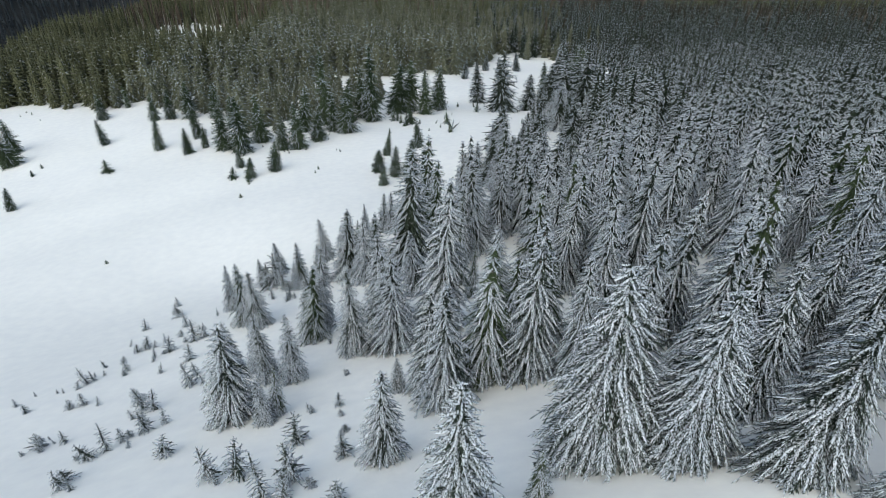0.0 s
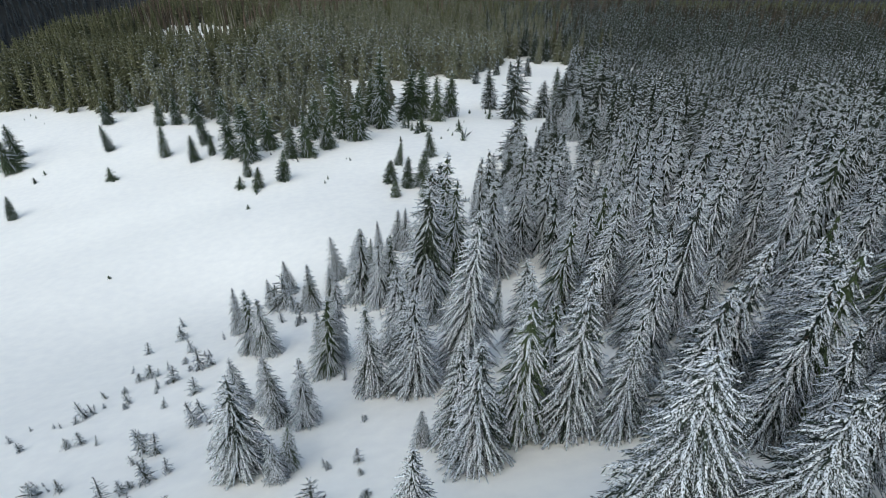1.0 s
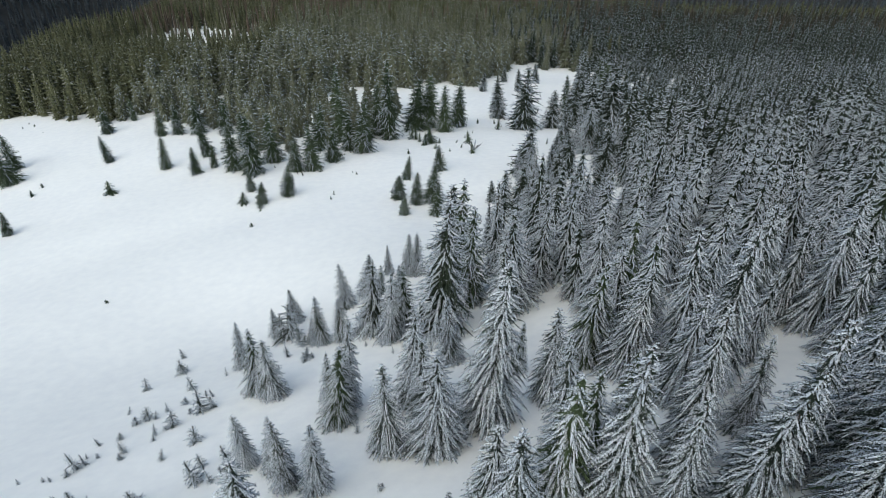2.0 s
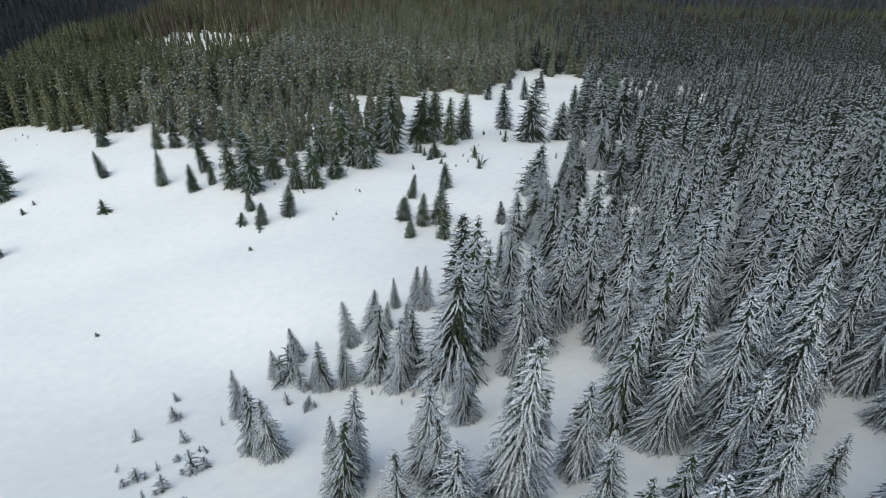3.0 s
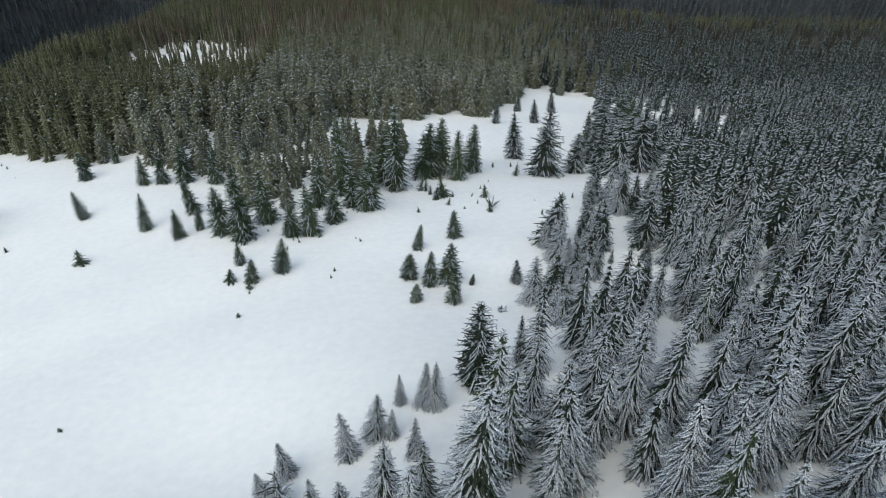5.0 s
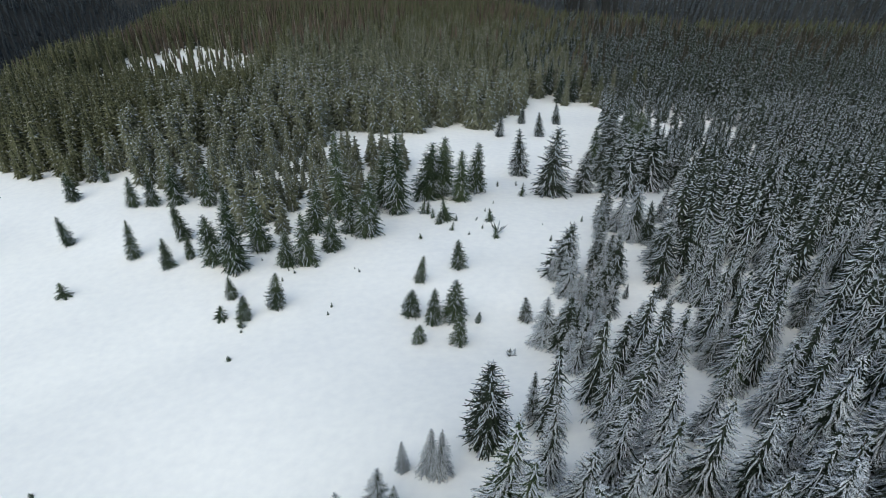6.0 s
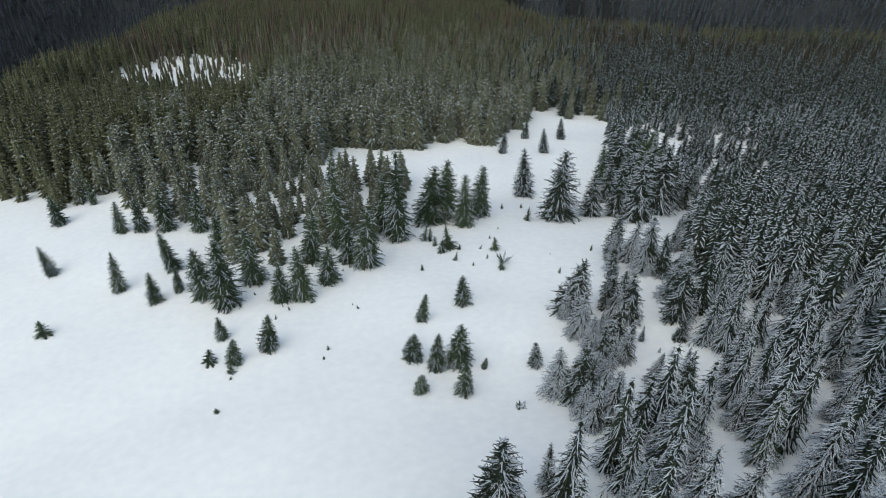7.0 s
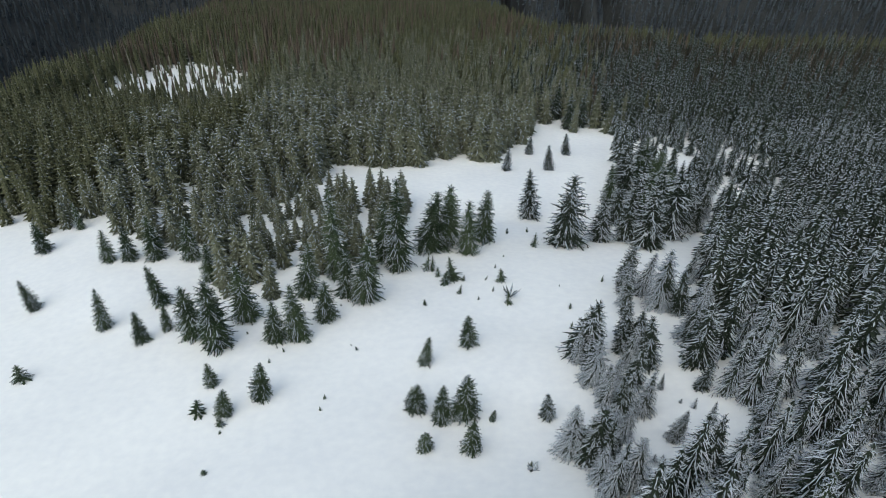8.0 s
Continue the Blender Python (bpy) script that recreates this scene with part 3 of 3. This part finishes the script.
GAPS_FAR = [
    (-60.8, 152.2), (-58.9, 158.5), (-40.2, 162.2), (-37.4, 152.8), (-44.1, 149.8),
    (27.9, 74.7), (17.7, 81.6), (32.7, 85.6), (13.3, 88.5), (19.1, 91.7), (14.7, 92.9), (15.7, 96.3), (22.0, 97.5),
    (16.4, 98.9), (40.0, 102.4), (31.1, 103.6), (19.6, 107.0), (38.8, 108.7), (22.1, 115.5), (56.5, 128.0), (27.6, 130.2),
    (29.7, 136.6), (32.1, 145.6), (33.1, 146.6), (52.1, 165.7), (54.5, 171.1), (50.7, 192.1), (66.0, 200.5), (63.5, 208.2),
]
GLADE = [(-130, 323, 18), (-112, 320, 18), (-136, 303, 10), (-98, 294, 9), (-115, 302, 10), (-88, 272, 5), (-128, 345, 12), (-87.7, 270.4, 4), (-95.4, 287.4, 5), (-128.6, 318.2, 7), (-133.2, 284.2, 4), (-111.0, 291.2, 6), (-140.8, 295.4, 5), (-82.1, 257.3, 3), (-110.4, 314.5, 6)]

# the wood's edge towards the meadow: x of the right wood by y, and y of the far wood by x
RIGHT_Y = (0, 8, 15.8, 23.2, 28.9, 34.7, 42.4, 52.2, 60.1, 73.2, 84.1, 89.9, 100.7, 109.6, 123.5, 137.6, 163.4, 177.9, 199.2, 219.9, 238.5, 258.4)
RIGHT_X = (24, 18, 13.4, 7.1, 3, 2, 1, 0, 1, 2, 13, 19, 22, 25, 28, 33, 40, 36, 34, 35, 24, 34)
FAR_X = (-400, -108, -90, -78, -72, -60, -49, -41, -33, -26, -20, -16, -15, -9, 3, 12, 19, 33, 34, 400)
FAR_Y = (190, 158, 151, 145, 147, 139, 137, 123, 121, 125, 129, 140, 194, 198, 200, 219, 238, 255, 258, 258)


def wooded(x, y):
    """Whether the wood covers this spot."""
    if any((x - a) ** 2 + (y - b) ** 2 < r * r for a, b, r in OPEN_NEAR + OPEN_FAR + GLADE):
        return False
    for a, b in GAPS_NEAR + GAPS_FAR:
        long = math.hypot(a + 4.0, 42.0)
        along = ((x - a) * (a + 4.0) + (y - b) * 42.0) / long + 2.2
        across = ((x - a) * 42.0 - (y - b) * (a + 4.0)) / long
        if (along / 4.0) ** 2 + (across / 1.6) ** 2 < 1.0:
            return False
    if -38 < x < -12 and 168 < y < 189:
        return False
    if y < 258 and x > np.interp(y, RIGHT_Y, RIGHT_X):
        return True
    return y > np.interp(x, FAR_X, FAR_Y)


build_ground()
for x, y, tall in NEAR:
    spruce("broad" if x > 5.5 and y < 20 else "mixed" if chance.random() < 0.25 else "laden", x, y, tall, "snow-laden spruce with drooping boughs on the steep snowy slope", "spruces at the near edge", slim=1.1)
for x, y, tall in MIDDLE:
    spruce(("mossy" if chance.random() < 0.2 else "snowy") if tall > 4 else "hazed" if tall > 2.2 else "sapling", x, y, tall, "frosted spruce standing in snow beside the open meadow" if tall > 4 else "young frosted spruce at the edge of the meadow", "spruces at the near edge", slim=1.15)
for x, y, tall in WOOD_NEAR + WOOD_MIDDLE + WOOD_FAR:
    sort = ("mixed" if chance.random() < 0.22 else "laden") if y < 56 else ("mossy" if chance.random() < 0.15 else "snowy") if y < 90 else "hazed"
    spruce("broad" if x > 5.5 and y < 20 else sort, x, y, tall, "heavily snowed spruce in the dense wood on the slope", "spruces of the dense wood", slim=1.1 if y < 28 else 0.95, lean=2.0)
for x, y, tall in EDGE + EDGE_MORE:
    spruce("snowy" if chance.random() < 0.45 else "dusted", x, y, tall, "snow-covered spruce at the edge of the dense wood", "spruces along the wood's edge", slim=1.45)
for k in range(12):
    f = (k + 0.5) / 12
    x, y = 7.0 + 12.5 * f + chance.uniform(-1.8, 1.4), 82.0 + 44.0 * f + chance.uniform(-1.2, 1.2)
    spruce("dusted" if k % 2 else "snowy", x, y, chance.uniform(5.5, 9.5), "snow-covered spruce at the edge of the dense wood", "spruces along the wood's edge", slim=1.1)
for n, (x, y, tall) in enumerate(DARK):
    spruce("dusted" if n % 3 else "green", x, y, tall, "tall dark spruce in a clump beside the meadow", "clump beside the meadow", slim=1.5)
for x, y, tall in LANE:
    spruce("sapling" if tall < 2.5 else "hazed", x, y, tall, "small frosted spruce in a snowy gap between taller trees", "saplings in the gap", "spruce_sapling", 1.25)
for x, y, tall in SLOPE_YOUNG:
    if clear_of(x, y, 0.9):
        spruce("sapling", x, y, tall, "small snow-dusted spruce sapling sticking out of deep snow", "saplings on the slope", "spruce_sapling", chance.uniform(0.9, 1.3), 7)
for x, y, tall in NEAR_YOUNG + NEAR_YOUNG_MORE:
    spruce("sapling", x, y, tall, "small snow-dusted spruce sapling sticking out of deep snow", "saplings on the slope", "spruce_sapling", chance.uniform(0.9, 1.4), 7)
    for k in range(chance.randrange(3) if tall > 1.1 else 0):
        turn = chance.uniform(0, 6.28)
        spruce("sapling", x + 0.9 * math.cos(turn), y + 0.9 * math.sin(turn), tall * chance.uniform(0.35, 0.75), "small snow-dusted spruce sapling growing close to a taller one", "saplings on the slope", "spruce_sapling", chance.uniform(1.0, 1.6), 9)
for x, y, tall in GROUP:
    spruce("dusted" if x > 0 else "green", x, y, tall, "lightly snowed dark green spruce standing alone on the meadow", "spruces on the meadow", slim=1.75)
for x, y, tall in MEADOW_YOUNG:
    spruce("seedling", x, y, tall, "little dark spruce seedling poking through the meadow snow", "seedlings on the meadow", "spruce_sapling", 1.2, 6)
for x, y, tall in TALL:
    spruce("dusted" if x > 5 else "green", x, y, tall, "tall dark spruce with little snow beside the meadow", "tall spruces by the meadow", slim=1.5)
for x, y, tall in FRONT:
    spruce("green", x, y, tall, "dark green spruce in the front row of the far wood", "front row of the far wood", slim=1.4 if tall < 12 else 1.0)
for x, y, tall in LEFT:
    spruce("green" if tall > 3 else "seedling", x, y, tall, "short bushy green spruce on the open snow", "spruces on the meadow", slim=1.75)

# the dense wood: single trees where they stand near, one joined mass farther off


def scatter(x0, x1, y0, y1, step, seed):
    rng = random.Random(seed)
    spots = []
    y = y0
    row = 0
    while y < y1:
        x = x0 + (row % 2) * step / 2
        while x < x1:
            px, py = x + rng.uniform(-0.38, 0.38) * step, y + rng.uniform(-0.38, 0.38) * step
            if abs(px + 5) < 0.74 * (py + 30) + 12:
                spots.append((px, py))
            x += step
        y += step * 0.87
        row += 1
    return spots


singles, mass = [], []
for x, y in scatter(-10, 70, 8, 132, 3.4, 11):
    if wooded(x, y) and y < 258 and x > -8 and clear_of(x, y, 2.0):
        (singles if y < 66 and x < 30 else mass).append((x, y))
for x, y in singles:
    tall = chance.uniform(7.0, 11.0) + 2.5 * min(1.0, max(0.0, (y - 30) / 30))
    spruce(("mixed" if chance.random() < 0.15 else "laden") if y < 56 else "mossy" if chance.random() < 0.15 else "snowy", x, y, tall, "heavily snowed spruce in the dense wood on the slope", "spruces of the dense wood")

LOW = {}
TIERS = {
    # whorls, boughs, share with snow, radius, snow width, droop, bough width
    "hoary": (15, 9, 0.8, 1.95, 0.46, 0.66, 0.13, 0.3), "green": (14, 9, 0.5, 1.85, 0.36, 0.58, 0.21, 0.42), "rimed": (12, 8, 0.6, 1.75, 0.44, 0.58, 0.16, 0.3),
    "mid": (12, 8, 0.35, 1.75, 0.4, 0.55, 0.21, 0.42), "far": (8, 5, 0.1, 1.75, 0.45, 0.45, 0.22), "dead": (9, 5, 0.06, 1.15, 0.4, 0.35, 0.16),
    "valley": (5, 4, 0.0, 1.6, 0.4, 0.4, 0.3), "frosty": (5, 4, 0.12, 1.6, 0.5, 0.4, 0.3),
}


def low_shape(kind, variant):
    """A light spruce for the distance, as points, triangles and a slot for each triangle."""
    if (kind, variant) not in LOW:
        seed = 900 + 10 * variant + len(kind)
        if kind == "snowy":
            out, snow = spruce_shape(seed, 21, 11, 2, 2, 0.85, 1.9, 0.7, 0.55, 0.03, 1.1, lift=0.3)
        else:
            out, snow = tier_shape(seed, *TIERS[kind])
        verts = np.array(out[0] + snow[0])
        faces = np.array(out[1] + [tuple(i + len(out[0]) for i in f) for f in snow[1]])
        LOW[kind, variant] = (verts, faces, np.array([0] * len(out[1]) + [1] * len(snow[1])))
    return LOW[kind, variant]


def mass_of(name, spots, kind, needles, label, lows, highs, seed, wide=(0.9, 1.15), low_before=0.0):
    """Many distant spruces joined into one."""
    rng = random.Random(seed)
    points, tris, slots, base = [], [], [], 0
    for x, y in spots:
        verts, faces, slot = low_shape(kind, rng.randrange(5))
        tall = rng.uniform(lows, highs) / 10 * (0.74 if y < low_before else 1.0)
        if any(abs(x - a) < r + 4 and -6 < b - y < r + 34 for a, b, r in GLADE):
            tall *= 0.55
        if 36 < x < 74 and 165 < y < 235:
            tall *= 0.72
        if -46 < x < -10 and 136 < y < 172:
            tall *= 0.74
        w = tall * rng.uniform(*wide)
        c, s = math.cos(t := rng.uniform(0, 6.28)), math.sin(t)
        place = verts @ np.array([[c * w, s * w, 0], [-s * w, c * w, 0], [0, 0, tall]])
        points.append(place + (x, y, height(x, y)))
        tris.append(faces + base)
        slots.append(slot)
        base += len(verts)
    if points:
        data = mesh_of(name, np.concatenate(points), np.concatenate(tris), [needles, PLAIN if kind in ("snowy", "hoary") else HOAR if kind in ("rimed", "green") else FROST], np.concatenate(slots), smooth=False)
        tagged(new(name, data), label, "woods", kind="stuff")


for x, y in scatter(-20, 160, 132, 235, 4.2, 12):
    if wooded(x, y) and x > np.interp(y, RIGHT_Y, RIGHT_X) and clear_of(x, y, 2.3) and not (x < 72 and y > 176 and noise.noise((x / 7, y / 9, 8.0)) > 0.2):
        mass.append((x, y))
for x, y in scatter(70, 125, 40, 132, 4.6, 13):
    mass.append((x, y))
blend = random.Random(33)
near_mass = [p for p in mass if p[1] < 92 + 40 * blend.random() and p[0] < 54 + 16 * blend.random()]
nearer = set(near_mass)
mass_of("spruce_wood", near_mass, "snowy", RIME, "dense snow-covered spruce wood on the falling slope", 8.5, 12.5, 1, (0.95, 1.2))
mass_of("hoary_wood", [p for p in mass if p not in nearer], "hoary", RIME, "hoary spruce wood farther down the slope", 9.5, 13.5, 9, (1.0, 1.25))

left = [(x, y) for x, y in scatter(-190, 30, 120, 235, 3.9, 14) if wooded(x, y) and x < np.interp(y, RIGHT_Y, RIGHT_X) and clear_of(x, y, 2.5)]
browned = [p for p in left if p[0] + 45 * noise.noise((p[0] / 40, p[1] / 40, 6.0)) < -82]
left = [p for p in left if p not in set(browned)]
mass_of("brown_wood", browned, "mid", WOODS, "brownish spruce wood at the edge of the meadow", 9.5, 13.0, 10, (1.1, 1.4), 160.0)
mass_of("green_wood", left, "green", OLIVE, "dark green spruce wood with a little snow beyond the meadow", 9.5, 13.0, 2, (1.1, 1.4), 160.0)

rng = random.Random(5)
fresh, rimed, alive, dead = [], [], [], []
for x, y in scatter(-300, 330, 235, 360, 4.1, 15) + scatter(-300, 300, 360, 640, 5.2, 16):
    lone = rng.random() < 0.4 and any((x - a) ** 2 + (y - b) ** 2 < r * r for a, b, r in GLADE)
    if (wooded(x, y) or lone) and past_edge(x, y) < 25:
        grey = noise.noise((x / 45, y / 60, 3.0)) + rng.uniform(-0.6, 0.6) - 0.6 * max(0.0, 1 - (y - 220) / 120)
        edge = (x - 30 + 14 * noise.noise((y / 25, 4.0, 1.0))) / 28 + rng.uniform(-0.9, 0.9)
        if grey > 0.2 + 0.25 / (1 + math.exp(-x / 15)):
            dead.append((x, y))
        elif edge > 0 and rng.random() > (y - 245) / 240:
            rimed.append((x, y))
        elif edge <= 0 and rng.random() > (y - 240) / 160 and x + rng.uniform(-30, 30) > -85:
            fresh.append((x, y))
        else:
            alive.append((x, y))
mass_of("thin_wood", fresh, "mid", OLIVE, "dark green spruce wood thinning into the distance", 10, 14, 7, (1.0, 1.3))
mass_of("rimed_wood", rimed, "rimed", RIME, "rime-covered spruce wood in the distance", 10, 14, 8, (1.0, 1.3))
# Spots right of the shoulder whose shading is done by darker needles
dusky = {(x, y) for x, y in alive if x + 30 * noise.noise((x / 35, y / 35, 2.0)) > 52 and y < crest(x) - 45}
mass_of("dusky_wood", sorted(dusky), "far", SHADED_WOODS, "far spruce wood on the right of the shoulder, shading put into its darker colour", 9, 13.5, 13, (1.05, 1.4))
mass_of("far_wood", [p for p in alive if p not in dusky], "far", WOODS, "distant dark spruce wood on the shoulder of the hill", 9, 13.5, 3, (1.05, 1.4))
mass_of("dying_wood", dead, "dead", BROWN, "distant patches of brown and grey dying spruces", 9.5, 14, 4)
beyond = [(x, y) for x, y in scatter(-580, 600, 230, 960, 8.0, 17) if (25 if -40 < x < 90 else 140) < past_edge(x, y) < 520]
# Left part takes the darker hazy needles, right part the lighter ones
mass_of("valley_wood", [p for p in beyond if p[0] < -20], "valley", VALE, "spruce forest on the far side of the valley, coloured dark blue-grey for haze and shadow", 11, 17, 6, (1.0, 1.3))
mass_of("frosty_wood", [p for p in beyond if p[0] >= -20], "frosty", FAR_HAZE, "spruce forest on the far side of the valley, coloured paler blue for haze, with a little snow", 11, 17, 16, (1.0, 1.3))


def snag(x, y, tall):
    """A dead standing trunk, stripped of its bark, with a few broken limbs."""
    thing = new("dead_tree")
    thing.matrix_world = pose(x, y, height(x, y) - 0.1, chance.uniform(-4, 4), chance.uniform(-4, 4), chance.uniform(0, 360))
    new("trunk", mesh_of("trunk", *trunk_shape(int(tall * 10), tall, 0.2), [BARE])).parent = thing
    for k in range(7):
        f, az, reach = chance.uniform(0.35, 0.9), chance.uniform(0, 6.28), chance.uniform(0.5, 1.6)
        root, way = np.array([0, 0, tall * f]), np.array([math.cos(az), math.sin(az), -0.25])
        side = np.array([-way[1], way[0], 0]) * 0.05
        verts = [root - side, root + side, root + (0, 0, 0.1), root + way * reach]
        new("limb", mesh_of("limb", verts, [(0, 1, 3), (1, 2, 3), (2, 0, 3)], [BARE])).parent = thing
    tagged(thing, "bare pale dead trunk standing among living spruces", "dead tree", "dead trunks")


for x, y, tall in [(-74.7, 356.3, 16), (-56.7, 306.2, 15), (-87.8, 371.2, 14), (-76.7, 250.7, 12), (-39.1, 387.0, 15), (-134.3, 366.4, 16), (-161.6, 338.6, 15),
                   (-70.0, 352.0, 15), (-150.0, 330.0, 15), (-156.0, 322.0, 14), (-118.0, 342.0, 13), (-93.0, 330.0, 14)]:
    snag(x, y, tall)
stems = random.Random(21)
for k in range(26):
    cx, cy, r = GLADE[k % len(GLADE)]
    turn = stems.uniform(0, 6.28)
    snag(cx + (r + 2) * math.cos(turn), cy + (r + 4) * math.sin(turn), stems.uniform(9, 15))

# ---- small things on the meadow ----
STUBS = [(-100.0, 148.4), (-102.1, 147.2), (-94.9, 143.1), (-102.6, 150.5), (-29.5, 109.3), (-28.4, 108.5), (-27.8, 109.3), (-25.8, 110.5), (-26.3, 109.9), (-29.7, 106.1), (-21.5, 96.9), (-21.4, 99.0), (-21.2, 97.4), (-34.3, 112.6), (-47.4, 122.9), (-31.8, 93.5), (-31.8, 87.8), (1.3, 138.8), (3.0, 153.3), (6.8, 154.0), (8.1, 148.6), (8.9, 126.8), (9.5, 120.6), (9.0, 115.0), (-0.9, 125.4), (-3.3, 122.4), (-2.1, 128.8), (-0.2, 133.9), (-22.1, 121.2), (-23.0, 120.0), (-20.0, 110.0), (-19.1, 109.0)]
for x, y in STUBS:
    if clear_of(x, y, 1.2):
        spruce("seedling", x, y, chance.uniform(0.45, 0.95), "tip of a buried spruce seedling showing above the snow", "seedlings on the meadow", "spruce_sapling", 1.3, 8)


def bush(name, x, y, tall, count, spread, label, category):
    """Bare or needled stems that fork and bend out of the snow."""
    rng = random.Random(int(100 * tall) + count)
    thing = new(name)
    thing.matrix_world = Matrix.Translation((x, y, height(x, y) - 0.05))
    for k in range(count):
        az = 6.283 * (k + rng.random()) / count
        way = np.array([math.cos(az), math.sin(az), 0.0])
        out, snow = [[], []], [[], []]
        side = np.array([-way[1], way[0], 0.0])
        length = spread * rng.uniform(0.7, 1.2)
        frond(rng, out, snow, np.array([0.0, 0.0, 0.1]) + way * 0.1, way, side, length, 0.12, tall / length * rng.uniform(0.8, 1.4), tall / length * 0.4, 3, 6, 0.5, 0.6)
        stem = new("branch", mesh_of("branch", *out, [NEEDLE], smooth=False))
        stem.parent = thing
        if snow[1]:
            lying = new("snow_cover", mesh_of("snow_cover", *snow, [CLUMP]))
            lying.parent = stem
    tagged(thing, label, category)


bush("bush", 1.3, 123.2, 1.7, 11, 1.3, "dark forked bush with a little snow on its branches", "bush")
bush("low_bush", 1.2, 88.4, 0.4, 14, 0.6, "low round bush of twigs nearly buried in snow", "bush")

TRACK = [(4.9, 157.4), (4.7, 143.0), (4.2, 132.4), (2.8, 126.4), (0.0, 122.2), (-3.2, 119.1), (-6.0, 116.8), (-9.4, 114.2), (-14.3, 110.1), (-19.3, 104.1), (-24.0, 94.5), (-27.8, 90.7), (-32.9, 88.1)]


def ski_track():
    """Two low parallel ridges of loosened snow."""
    line = np.array(TRACK)
    steps_in = np.linspace(0, len(line) - 1, 160)
    px, py = (np.interp(steps_in, np.arange(len(line)), line[:, k]) for k in (0, 1))
    px = px + 0.25 * np.sin(steps_in * 5.1)
    verts, faces = [], []
    for off in (-0.3, 0.3):
        base = len(verts)
        for x, y in zip(px, py):
            for dx, dz in ((-0.2, -0.03), (0.0, 0.014), (0.2, -0.03)):
                verts.append((x + off + dx, y + off + dx, height(x + off + dx, y + off + dx) + dz))
        for k in range(len(px) - 1):
            b = base + 3 * k
            faces += [(b, b + 1, b + 4, b + 3), (b + 1, b + 2, b + 5, b + 4)]
    tagged(new("ski_track", mesh_of("ski_track", verts, faces, [SNOW])), "faint pair of ski tracks across the snow meadow", "track", kind="structure")


ski_track()
